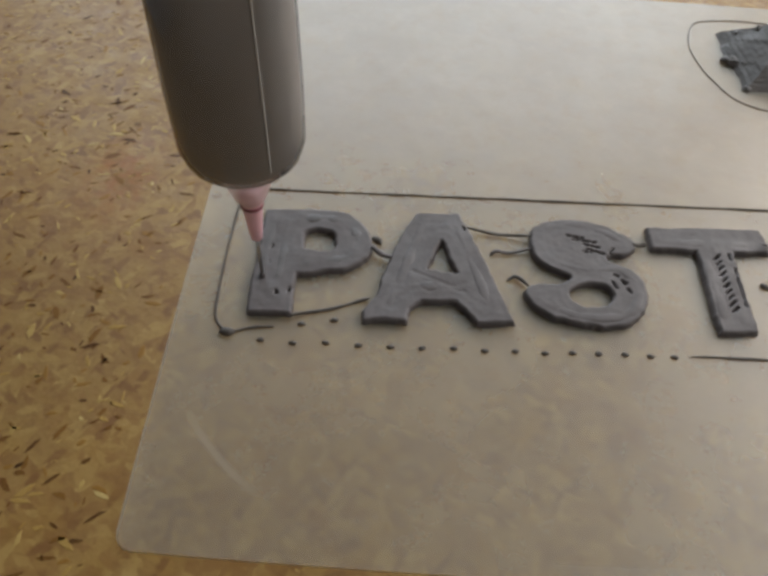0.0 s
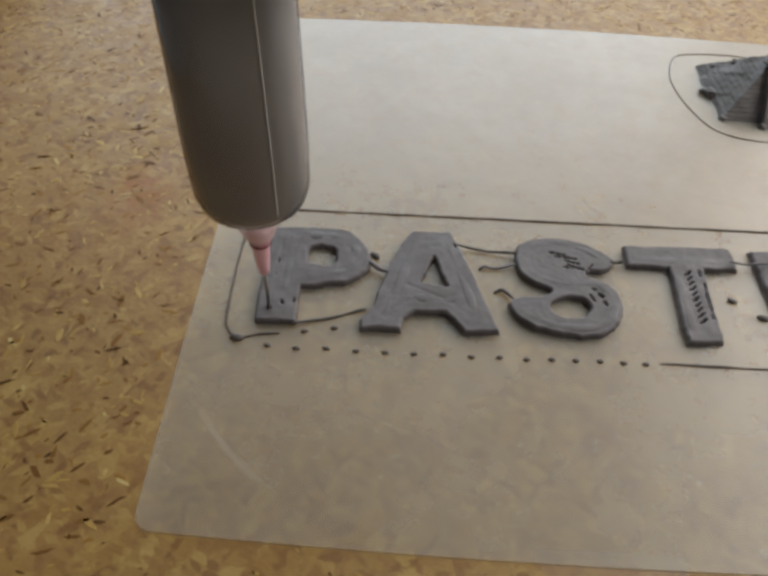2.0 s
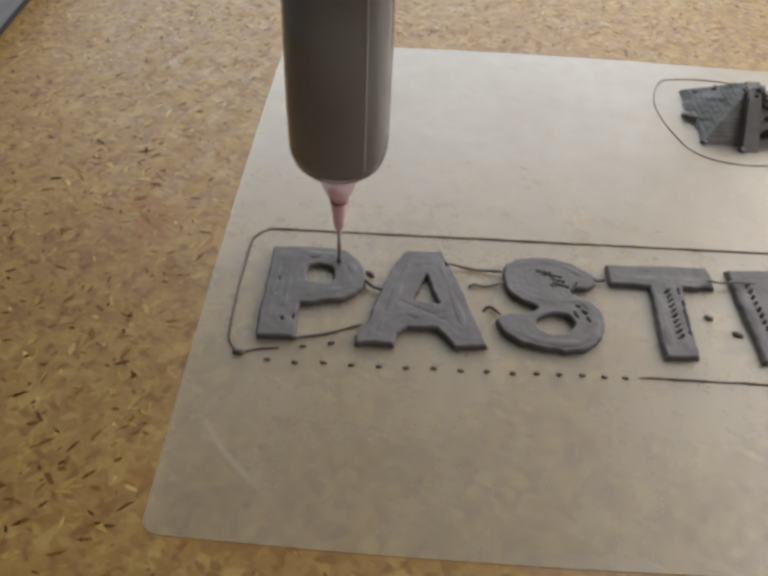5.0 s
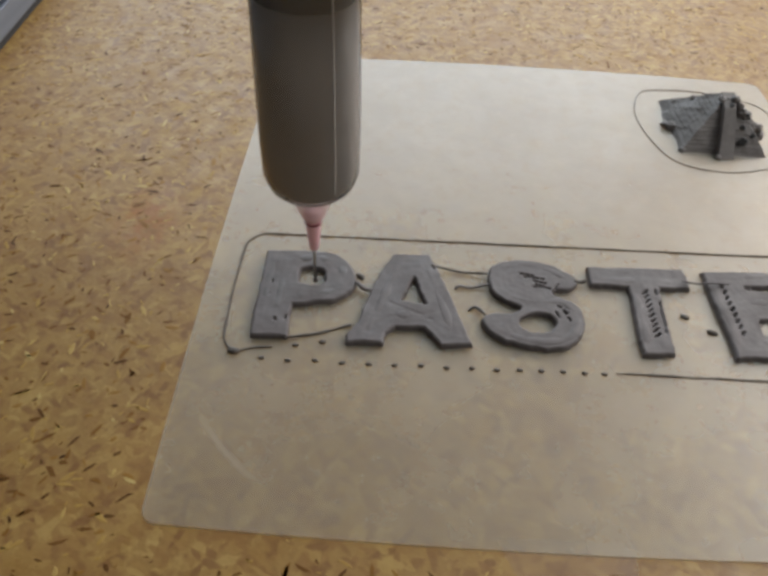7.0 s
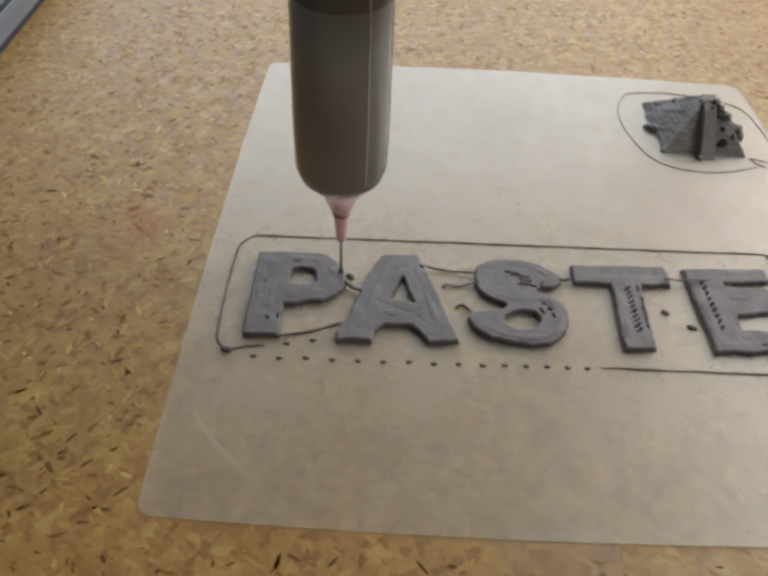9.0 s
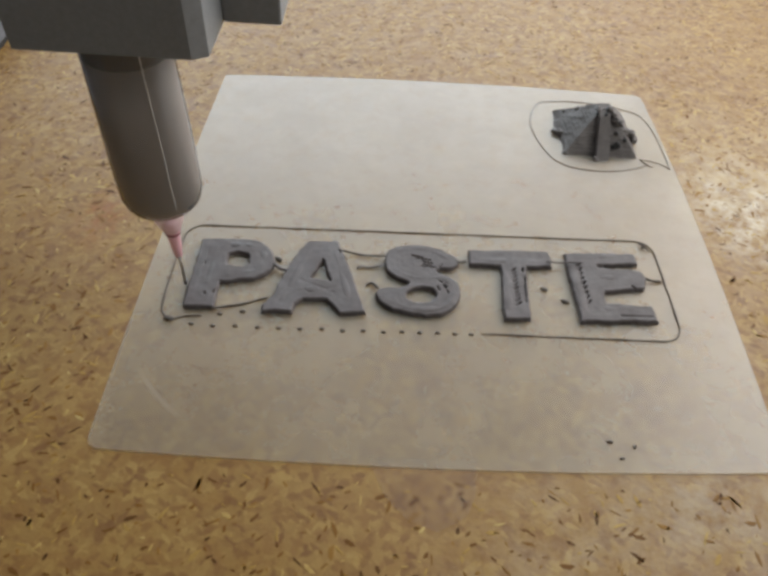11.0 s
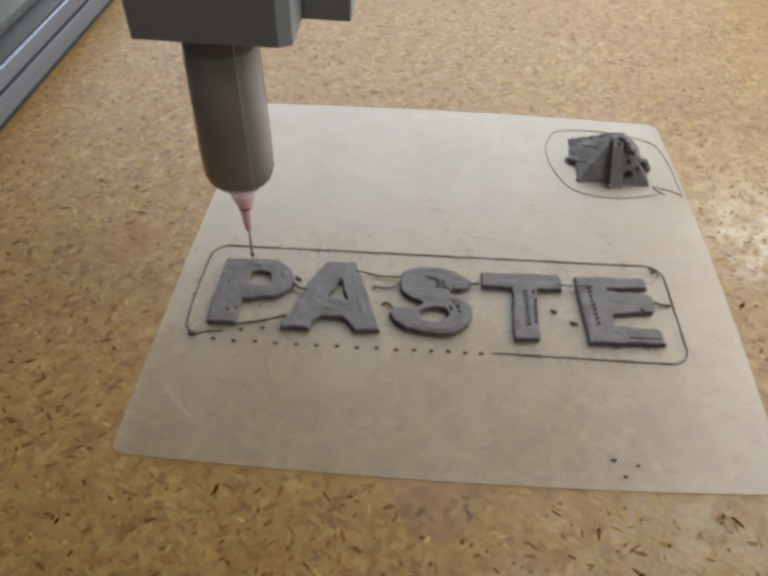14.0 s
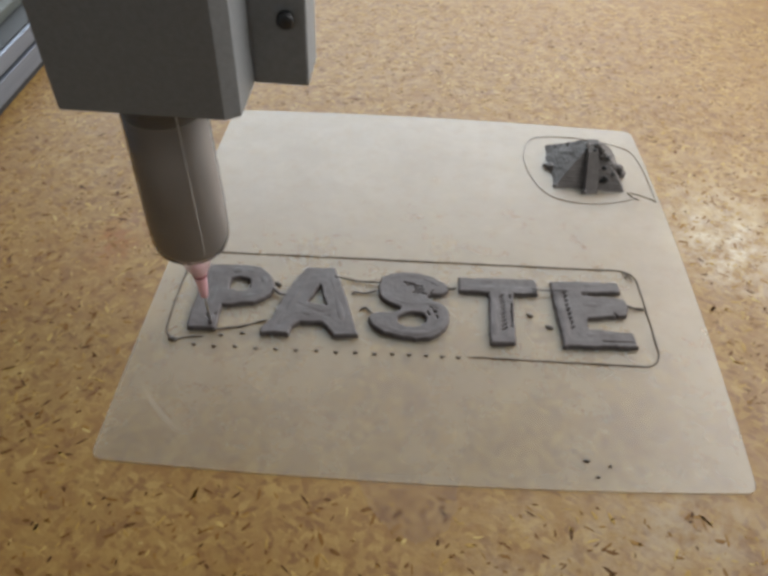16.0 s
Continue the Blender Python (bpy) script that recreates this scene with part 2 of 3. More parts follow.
WALL = plain_material("wall_paint", (0.62, 0.60, 0.56), 0.8, grain=12.0, vary=0.04)

# ---- building helpers; lengths below are in centimetres ----
CM = 0.01
TOP = 0.10          # upper face of the plastic sheet above the board


def finish(bm, name, smooth=True):
    for v in bm.verts:
        v.co *= CM
    me = bpy.data.meshes.new(name)
    bm.normal_update()
    bm.to_mesh(me)
    bm.free()
    if smooth:
        for p in me.polygons:
            p.use_smooth = True
    return me


def part(name, bm, material, parent=None, label="", smooth=True, at=(0, 0, 0)):
    ob = new(name, finish(bm, name, smooth))
    ob.data.materials.append(material)
    ob.location = [v * CM for v in at]
    if parent:
        ob.parent = parent
    return tagged(ob, label)


def thing(name, label, category, group="", at=(0, 0, 0), kind=""):
    ob = new(name)
    ob.empty_display_size = 0.01
    ob.location = [v * CM for v in at]
    return tagged(ob, label, category, group, kind)


def box(x0, x1, y0, y1, z0, z1, bevel=0.0, segments=2):
    bm = bmesh.new()
    bmesh.ops.create_cube(bm, size=1.0)
    for v in bm.verts:
        v.co = (x0 + (v.co.x + 0.5) * (x1 - x0), y0 + (v.co.y + 0.5) * (y1 - y0), z0 + (v.co.z + 0.5) * (z1 - z0))
    if bevel:
        bmesh.ops.bevel(bm, geom=bm.edges[:], offset=bevel, segments=segments, affect="EDGES", profile=0.6)
    return bm


def prism(outline, z0, z1, bevel=0.0, segments=2):
    """An upright prism over a plan outline."""
    bm = bmesh.new()
    low = [bm.verts.new((x, y, z0)) for x, y in outline]
    high = [bm.verts.new((x, y, z1)) for x, y in outline]
    n = len(outline)
    bm.faces.new(high)
    bm.faces.new(low[::-1])
    for i in range(n):
        bm.faces.new((low[i], low[(i + 1) % n], high[(i + 1) % n], high[i]))
    if bevel:
        bmesh.ops.bevel(bm, geom=[e for e in bm.edges if abs(e.verts[0].co.z - z1) < 1e-6 and abs(e.verts[1].co.z - z1) < 1e-6],
                        offset=bevel, segments=segments, affect="EDGES", profile=0.6)
    return bm


def lathe(profile, steps=48, closed=True):
    """A turned body about z: profile of (radius, height) from the bottom up."""
    bm = bmesh.new()
    rings = [[bm.verts.new((r * math.cos(2 * math.pi * i / steps), r * math.sin(2 * math.pi * i / steps), z)) for i in range(steps)]
             for r, z in profile]
    for a, b in zip(rings, rings[1:]):
        for i in range(steps):
            j = (i + 1) % steps
            bm.faces.new((a[i], a[j], b[j], b[i]))
    if closed:
        bm.faces.new(rings[0][::-1])
        bm.faces.new(rings[-1])
    return bm


def rounded(x0, x1, y0, y1, r, steps=8, corners=(1, 1, 1, 1)):
    """A rounded rectangle as a plan outline, from the lower left corner, anticlockwise."""
    out = []
    for k, (cx, cy, a0) in enumerate(((x0, y0, 180), (x1, y0, 270), (x1, y1, 0), (x0, y1, 90))):
        rr = r * corners[k]
        ox, oy = cx + (rr if k in (0, 3) else -rr), cy + (rr if k in (0, 1) else -rr)
        for i in range(steps + 1):
            a = radians(a0 + 90 * i / steps)
            out.append((ox + rr * math.cos(a), oy + rr * math.sin(a)))
    return out


def spline(points, per=8):
    """Points along a smooth line through the given ones."""
    pts = [Vector(p) for p in points]
    out = []
    for i in range(len(pts) - 1):
        p0, p1, p2, p3 = pts[max(i - 1, 0)], pts[i], pts[i + 1], pts[min(i + 2, len(pts) - 1)]
        for k in range(per):
            t = k / per
            out.append(0.5 * ((2 * p1) + (p2 - p0) * t + (2 * p0 - 5 * p1 + 4 * p2 - p3) * t * t + (3 * p1 - p0 - 3 * p2 + p3) * t ** 3))
    out.append(pts[-1])
    return out


def bead(points, radius, seed=0, sides=10, flat=0.75, wobble=0.15, lift=0.0, closed=False, taper=True):
    """A squeezed-out string of paste along a line on the sheet."""
    bm = bmesh.new()
    rings = []
    n = len(points)
    for i, p in enumerate(points):
        q = points[(i + 1) % n] if closed else points[min(i + 1, n - 1)]
        o = points[i - 1] if closed else points[max(i - 1, 0)]
        d = Vector((q[0] - o[0], q[1] - o[1], 0)).normalized()
        side = Vector((-d.y, d.x, 0))
        r = radius * (1 + wobble * noise.noise(Vector((p[0] * 3.1, p[1] * 3.1, seed * 7.3))) + wobble * 0.6 * noise.noise(Vector((p[0] * 11, p[1] * 11, seed * 3.1))))
        if taper and not closed:
            r *= min(1.0, 0.45 + 0.55 * min(i, n - 1 - i) / 3.0)
        z = (p[2] if len(p) > 2 else 0.0) + TOP + lift
        shift = side * radius * 0.5 * noise.noise(Vector((p[0] * 1.7, p[1] * 1.7, seed + 5.0)))
        rings.append([bm.verts.new(Vector((p[0], p[1], z + flat * r * 0.8)) + shift + side * r * math.cos(2 * math.pi * k / sides) + Vector((0, 0, flat * r * math.sin(2 * math.pi * k / sides))))
                      for k in range(sides)])
    last = n if closed else n - 1
    for i in range(last):
        a, b = rings[i], rings[(i + 1) % n]
        for k in range(sides):
            bm.faces.new((a[k], a[(k + 1) % sides], b[(k + 1) % sides], b[k]))
    if not closed:
        bm.faces.new(rings[0])
        bm.faces.new(rings[-1][::-1])
    return bm


# ---- plan shapes of the letters ----
def inside_distance(pts, poly):
    """Signed distance to a closed polygon, positive inside."""
    px, py = pts[..., 0], pts[..., 1]
    best = np.full(px.shape, 1e9)
    odd = np.zeros(px.shape, bool)
    for (ax, ay), (bx, by) in zip(poly, poly[1:] + poly[:1]):
        ex, ey = bx - ax, by - ay
        t = np.clip(((px - ax) * ex + (py - ay) * ey) / max(ex * ex + ey * ey, 1e-12), 0, 1)
        best = np.minimum(best, np.hypot(px - ax - t * ex, py - ay - t * ey))
        odd ^= ((ay > py) != (by > py)) & (px < ax + (py - ay) * ex / (ey if abs(ey) > 1e-12 else 1e-12))
    return np.where(odd, best, -best)


def line_distance(pts, line):
    px, py = pts[..., 0], pts[..., 1]
    best = np.full(px.shape, 1e9)
    for (ax, ay), (bx, by) in zip(line, line[1:]):
        ex, ey = bx - ax, by - ay
        t = np.clip(((px - ax) * ex + (py - ay) * ey) / max(ex * ex + ey * ey, 1e-12), 0, 1)
        best = np.minimum(best, np.hypot(px - ax - t * ex, py - ay - t * ey))
    return best


def field_noise(pts, scale, seed):
    flat = pts.reshape(-1, 2)
    return np.array([noise.noise(Vector((x * scale, y * scale, seed))) for x, y in flat]).reshape(pts.shape[:-1])


def paste_relief(distance, x0, x1, y0, y1, high, seed, step=0.026, slits=(), grooves=(), edge=0.055, sag=0.0, strings=0.0012):
    """A slab of paste: a plan shape raised to a rounded, uneven top, cut through by slits and scored by grooves."""
    nx, ny = int((x1 - x0) / step) + 1, int((y1 - y0) / step) + 1
    gx, gy = np.meshgrid(x0 + step * np.arange(nx), y0 + step * np.arange(ny), indexing="ij")
    pts = np.stack([gx, gy], -1)
    rough = 0.032 * field_noise(pts, 2.6, seed) + 0.026 * field_noise(pts, 6.5, seed + 9) + 0.010 * field_noise(pts, 16.0, seed + 15)

    def dist(p):
        return distance(p)

    d = dist(pts) + rough
    eps = 0.01
    ddx = (dist(pts + [eps, 0]) - dist(pts - [eps, 0])) / (2 * eps)
    ddy = (dist(pts + [0, eps]) - dist(pts - [0, eps])) / (2 * eps)
    keep = d > 0
    cell = keep[:-1, :-1] | keep[1:, :-1] | keep[:-1, 1:] | keep[1:, 1:]
    norm = np.maximum(np.hypot(ddx, ddy), 0.3)
    mx = np.where(keep, gx, gx - d * ddx / norm ** 2)
    my = np.where(keep, gy, gy - d * ddy / norm ** 2)
    dd = np.where(keep, d, 0.0)
    q = np.clip(dd / edge, 0, 1)
    z = high * (1 - 0.12 * field_noise(pts, 1.1, seed + 3)) * np.sqrt(np.clip(1 - (1 - q) ** 2, 0, 1)) ** 0.8
    # strands laid side by side along the edge
    z += strings * np.sin(dd * 2 * np.pi / 0.17) * np.clip(dd / 0.1, 0, 1)
    z += 0.006 * field_noise(pts, 4.5, seed + 21) * q + 0.0025 * field_noise(pts, 13.0, seed + 33) * q
    z -= sag * np.clip((dd - 0.15) / 0.2, 0, 1)
    for line, half, deep in grooves:
        z -= deep * np.clip(1 - line_distance(pts, line) / half, 0, 1) ** 0.8 * q
    for line, half in slits:
        z = np.where(line_distance(pts, line) < half, np.minimum(z, 0.03), z)
    z = np.maximum(z, 0.0)
    index = -np.ones((nx, ny), int)
    used = np.zeros((nx, ny), bool)
    for i, j in ((0, 0), (1, 0), (0, 1), (1, 1)):
        used[i:nx - 1 + i, j:ny - 1 + j] |= cell
    index[used] = np.arange(used.sum())
    verts = np.stack([mx[used], my[used], z[used] + TOP], -1)
    ci, cj = np.nonzero(cell)
    faces = np.stack([index[ci, cj], index[ci + 1, cj], index[ci + 1, cj + 1], index[ci, cj + 1]], -1)
    bm = bmesh.new()
    vs = [bm.verts.new(v) for v in verts.tolist()]
    for f in faces.tolist():
        bm.faces.new([vs[k] for k in f])
    return bm


# ---- the setting ----
def build_setting():
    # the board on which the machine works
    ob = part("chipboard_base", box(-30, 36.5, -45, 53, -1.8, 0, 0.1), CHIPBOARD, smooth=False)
    tagged(ob, "varnished tan chipboard base with dark flecks", "board", kind="structure")
    fl = part("floor", box(-51, 43, -61, 60, -8.0, -1.8), WALL, smooth=False)
    tagged(fl, "plain bench surface under the chipboard", "floor", kind="structure")
    # plain room added out of view; the far wall has the window
    # unseen: dark west wall holds back bounce, grey south wall gives fill
    for name, dims, mat in (("wall_west", (-51, -45, -55, 60, -1.8, 100), DARK_WALL), 
                            ("wall_south", (-51, 43, -61, -55, -1.8, 100), GREY_PANEL)):
        tagged(part(name, box(*dims), mat, smooth=False), "added plain wall out of view, toned to shape the light", "wall", kind="structure")
    wx0, wx1, wz0, wz1, wy = WIN_X0 * 100, WIN_X1 * 100, WIN_Z0 * 100, WIN_Z1 * 100, WIN_Y * 100
    sy0, sy1, sz0, sz1, sx = SIDE_Y0 * 100, SIDE_Y1 * 100, SIDE_Z0 * 100, SIDE_Z1 * 100, SIDE_X * 100
    for name, dims_list in (
            ("wall_east", ((sx, sx + 6, -55, sy0, -1.8, 100), (sx, sx + 6, sy1, 54, -1.8, 100), (sx, sx + 6, sy0, sy1, -1.8, sz0), (sx, sx + 6, sy0, sy1, sz1, 100))),
            ("wall_north", ((-45, wx0, wy, wy + 6, -1.8, 100), (wx1, 43, wy, wy + 6, -1.8, 100), (wx0, wx1, wy, wy + 6, -1.8, wz0), (wx0, wx1, wy, wy + 6, wz1, 100)))):
        bm = bmesh.new()
        for dims in dims_list:
            b = box(*dims)
            me = bpy.data.meshes.new("tmp")
            b.to_mesh(me)
            b.free()
            bm.from_mesh(me)
            bpy.data.meshes.remove(me)
        tagged(part(name, bm, WALL, smooth=False), "plain off-white wall with a window opening", "wall", kind="structure")
    tagged(part("ceiling", box(-51, 43, -61, 60, 100, 106), GREY_PANEL, smooth=False), "plain grey ceiling", "ceiling", kind="structure")


def build_flecks():
    """Slivers of wood that stand out on the board's face round the sheet."""
    rng = random.Random(11)
    verts, faces = [], []

    def sliver(x, y, long, wide, turn, bent):
        c, q = math.cos(turn), math.sin(turn)
        rim = ((-0.5, rng.uniform(-0.2, 0.2)), (-0.22, -0.5 * rng.uniform(0.6, 1.0)), (0.2, -0.5 * rng.uniform(0.5, 1.0)), (0.5, rng.uniform(-0.3, 0.3)),
               (0.24, 0.5 * rng.uniform(0.5, 1.0)), (-0.25, 0.5 * rng.uniform(0.5, 1.0)))
        first = len(verts)
        for z, grow in ((0.0, 1.0), (0.004, 0.93)):
            for u, v in rim:
                a, b = u * long * grow, v * wide * grow + bent * long * (u * u - 0.1)
                verts.append(((x + a * c - b * q) * CM, (y + a * q + b * c) * CM, (z + 0.0005) * CM))
        faces.append([first + 6 + k for k in range(6)])
        for k in range(6):
            j = (k + 1) % 6
            faces.append([first + k, first + j, first + 6 + j, first + 6 + k])

    for _ in range(11500):
        x, y = rng.uniform(-10.4, 24.0), rng.uniform(-9.5, 24.0)
        if -2.0 < x < 14.85 and -4.15 < y < 12.75:
            continue
        small = rng.random() < 0.66
        long = rng.uniform(0.08, 0.20) if small else rng.uniform(0.18, 0.38)
        sliver(x, y, long, long * rng.uniform(0.16, 0.42) if not small else long * rng.uniform(0.25, 0.6), rng.gauss(0.3, 1.0), rng.uniform(-0.25, 0.25))
    for x, y, long, turn in ((-4.45, 6.45, 0.42, 0.25), (-4.85, 6.38, 0.2, 0.1), (-4.75, -1.15, 0.42, 0.45), (-4.45, -0.75, 0.3, 1.4), (-6.4, 5.2, 0.35, 0.1),
                             (8.9, -4.15, 0.16, 0.0), (12.8, -4.3, 0.4, -0.9), (-4.35, -3.0, 0.25, 0.3)):
        for k in range(2):
            sliver(x + 0.02 * k, y - 0.015 * k, long, long * 0.22, turn, 0.1)
    me = bpy.data.meshes.new("wood_flecks")
    me.from_pydata(verts, [], faces)
    me.materials.append(FLECKS)
    tagged(new("wood_flecks", me), "dark, brown and pale wood slivers in the face of the chipboard", "wood flecks", kind="stuff")


def build_sheet():
    # cut by hand: its edges bow a little
    outline = rounded(-1.63, 14.36, -3.70, 12.16, 0.26, 8, (1, 1, 1, 0.45))
    bowed = []
    for (ax, ay), (bx, by) in zip(outline, outline[1:] + outline[:1]):
        n = max(1, int(math.hypot(bx - ax, by - ay) / 0.5))
        bowed += [(ax + (bx - ax) * k / n, ay + (by - ay) * k / n) for k in range(n)]

    def bow(x, y):
        u, w = (x + 1.63) / 15.99, (y + 3.70) / 15.86
        side = 4 * w * (1 - w)
        along = 4 * u * (1 - u)
        dx = -0.06 * side * (1 - u) + (0.17 * side + 0.10 * w - 0.16 * (1 - w) ** 2) * u + 0.16 * w ** 2 * (1 - u)
        dy = (-0.17 * along + 0.10 * u ** 3) * (1 - w) + (0.20 * along - 0.20 * u * u) * w
        return x + dx, y + dy

    bm = prism([bow(x, y) for x, y in bowed], 0.015, TOP, 0.025)
    bmesh.ops.delete(bm, geom=[f for f in bm.faces if f.calc_center_median().z < 0.02], context="FACES_ONLY")   # its under side rests on the board
    ob = part("plastic_sheet", bm, SHEET, smooth=False)
    ob.visible_shadow = False
    tagged(ob, "square frosted translucent plastic sheet lying on the chipboard", "plastic sheet")


def build_tape():
    bm = prism([(4.7, -3.60), (7.15, -3.60), (7.14, -3.95), (7.06, -4.48), (6.86, -4.93), (6.2, -5.25), (5.6, -5.0), (5.1, -4.5)][::-1], 0.0, 0.012)
    bmesh.ops.delete(bm, geom=[f for f in bm.faces if f.calc_center_median().z < 0.001], context="FACES_ONLY")
    bmesh.ops.recalc_face_normals(bm, faces=bm.faces[:])
    ob = part("tape_scrap", bm, TAPE, smooth=False)
    ob.visible_shadow = False
    tagged(ob, "torn scrap of clear tape stuck on the chipboard", "tape")


# ---- the printed word ----
def slant_slits(x0, y0, x1, y1, count, length, half, lean):
    out = []
    for k in range(count):
        t = (k + 0.5) / count
        x, y = x0 + (x1 - x0) * t, y0 + (y1 - y0) * t
        w = length * random.uniform(0.7, 1.2)
        out.append(([(x - w / 2, y - lean * w / 2), (x + w / 2, y + lean * w / 2)], half * random.uniform(0.8, 1.3)))
    return out


HIGH = 0.135


def flat_line(points, per=5):
    return [tuple(v[:2]) for v in spline([(x, y, 0) for x, y in points], per)]


def build_letters():
    word = "letters of the printed word"

    def letter(bm, label, strands, seed):
        root = thing("paste_letter", label, "letter", word)
        part("body", bm, PASTE, root)
        for k, line in enumerate(strands):
            pts = [(x, y, 0) for x, y in flat_line(line, 7)]
            part("strand", bead(pts, 0.11, seed + k * 1.7, flat=0.26, wobble=0.3, lift=HIGH - 0.045), PASTE_WET if seed < 2 else PASTE, root)

    # P
    p_out = flat_line([(-0.40, 3.02), (0.1, 3.05), (0.60, 3.08), (1.17, 3.03), (1.55, 2.80), (1.78, 2.40), (1.76, 1.92), (1.40, 1.56), (0.80, 1.42), (0.42, 1.36)], 4) + [(0.42, 0.9), (0.42, 0.46), (-0.38, 0.42), (-0.42, 0.91)]
    p_hole = flat_line([(0.50, 2.02), (0.47, 2.40), (0.62, 2.50), (0.95, 2.48), (1.06, 2.30), (1.02, 2.05), (0.78, 1.98), (0.50, 2.02)], 3)
    letter(paste_relief(lambda q: np.minimum(inside_distance(q, p_out), -inside_distance(q, p_hole)), -0.6, 1.95, 0.25, 3.25, HIGH, 1.0,
                        slits=[([(0.08, 0.93), (0.10, 0.88)], 0.030), ([(0.33, 1.02), (0.32, 0.94)], 0.022), ([(-0.16, 2.05), (-0.14, 1.98)], 0.026), ([(-0.20, 1.62), (-0.15, 1.60)], 0.026)]),
           "wet grey paste letter P still being printed on the sheet",
           [[(-0.20, 2.86), (-0.22, 1.7), (-0.20, 0.60)], [(0.12, 2.70), (0.10, 1.6), (0.12, 1.15)], [(0.30, 2.76), (0.95, 2.80), (1.38, 2.60), (1.52, 2.20), (1.30, 1.82), (0.75, 1.66), (0.35, 1.62)]], 1)
    # A
    a_out = [(2.66, 3.10), (3.55, 3.15), (3.78, 2.55), (3.98, 1.98), (4.26, 1.1), (4.46, 0.47), (3.76, 0.41), (3.60, 0.66), (3.38, 0.86), (2.76, 0.84), (2.53, 0.68), (2.50, 0.40), (1.71, 0.38), (1.68, 0.60), (1.92, 0.98), (2.06, 1.62), (2.34, 2.45)]
    a_hole = [(3.16, 2.36), (3.44, 1.56), (2.89, 1.64)]
    letter(paste_relief(lambda q: np.minimum(inside_distance(q, a_out), -inside_distance(q, a_hole)), 1.5, 4.65, 0.2, 3.35, HIGH, 2.0,
                        slits=[([(3.60, 2.75), (3.63, 2.68)], 0.022)], grooves=[([(2.6, 1.55), (3.55, 1.12)], 0.05, 0.012)]),
           "grey paste letter A with a rough smeared top",
           [[(2.90, 2.95), (2.60, 2.1), (2.32, 1.2), (2.12, 0.55)], [(3.36, 2.95), (3.70, 1.9), (4.10, 0.62)], [(2.55, 1.25), (3.1, 1.22), (3.65, 1.15)]], 2)
    # S
    s_out = flat_line([(4.90, 2.46), (4.98, 2.78), (5.28, 3.03), (5.80, 3.13), (6.36, 3.06), (6.76, 2.86), (7.02, 2.62), (7.02, 2.40), (6.80, 2.24), (6.54, 2.22), (6.42, 2.08), (6.74, 1.90), (6.98, 1.66), (7.04, 1.32), (6.94, 0.96), (6.68, 0.65), (6.26, 0.48), (5.72, 0.48), (5.18, 0.62), (4.82, 0.86), (4.66, 1.16), (4.76, 1.36), (5.06, 1.44), (5.40, 1.46), (5.60, 1.62), (5.24, 1.78), (4.98, 2.06), (4.90, 2.46)], 3)[:-1]
    s_hole = flat_line([(5.55, 1.24), (5.71, 1.38), (6.01, 1.45), (6.28, 1.38), (6.33, 1.17), (6.14, 0.97), (5.79, 0.93), (5.58, 1.05), (5.55, 1.24)], 3)[:-1]
    letter(paste_relief(lambda q: np.minimum(inside_distance(q, s_out), -inside_distance(q, s_hole)), 4.45, 7.25, 0.25, 3.3, HIGH, 3.0,
                        slits=[([(5.68, 2.66), (5.98, 2.60)], 0.020), ([(5.76, 2.56), (6.22, 2.50)], 0.022), ([(5.96, 2.44), (6.26, 2.36)], 0.020), ([(6.02, 2.32), (6.34, 2.20)], 0.022), ([(5.92, 2.26), (6.10, 2.21)], 0.016),
                               ([(6.45, 1.70), (6.52, 1.66)], 0.018), ([(6.57, 1.56), (6.63, 1.49)], 0.032), ([(6.64, 1.36), (6.69, 1.28)], 0.022), ([(6.38, 1.52), (6.44, 1.36)], 0.018), ([(6.55, 2.36), (6.45, 2.24)], 0.014)]),
           "grey paste letter S with small gaps in its infill",
           [[(5.15, 2.30), (5.35, 1.98), (5.95, 1.80), (6.50, 1.85), (6.86, 1.45), (6.75, 0.98), (6.30, 0.70), (5.60, 0.70), (4.95, 1.05)], [(5.10, 2.6), (5.45, 2.90), (6.1, 2.94), (6.8, 2.55)]], 3)
    # T
    t_out = [(7.32, 3.02), (8.54, 3.06), (9.69, 3.10), (9.73, 2.75), (9.69, 2.44), (8.95, 2.43), (8.89, 0.50), (8.14, 0.44), (8.22, 2.42), (7.32, 2.40)]
    letter(paste_relief(lambda q: inside_distance(q, t_out), 7.1, 9.95, 0.25, 3.3, HIGH, 4.0,
                        slits=slant_slits(8.57, 2.34, 8.58, 0.94, 10, 0.10, 0.021, 0.9) + [([(8.83, 2.36), (8.83, 2.2)], 0.02), ([(8.85, 1.98), (8.81, 1.10)], 0.024)]),
           "grey paste letter T with slanted gaps in its stem",
           [[(7.48, 2.88), (8.54, 2.92), (9.56, 2.95)], [(7.48, 2.60), (8.54, 2.62), (9.56, 2.64)], [(8.34, 2.35), (8.32, 1.4), (8.30, 0.58)]], 4)
    # E
    e_out = [(10.10, 3.06), (11.11, 3.12), (12.20, 3.16), (12.24, 2.70), (11.21, 2.62), (11.23, 2.54), (12.28, 2.46), (12.33, 2.10), (12.18, 1.76), (11.04, 1.60), (11.02, 1.20), (12.24, 1.14), (12.30, 0.58), (11.21, 0.52), (10.20, 0.47)]
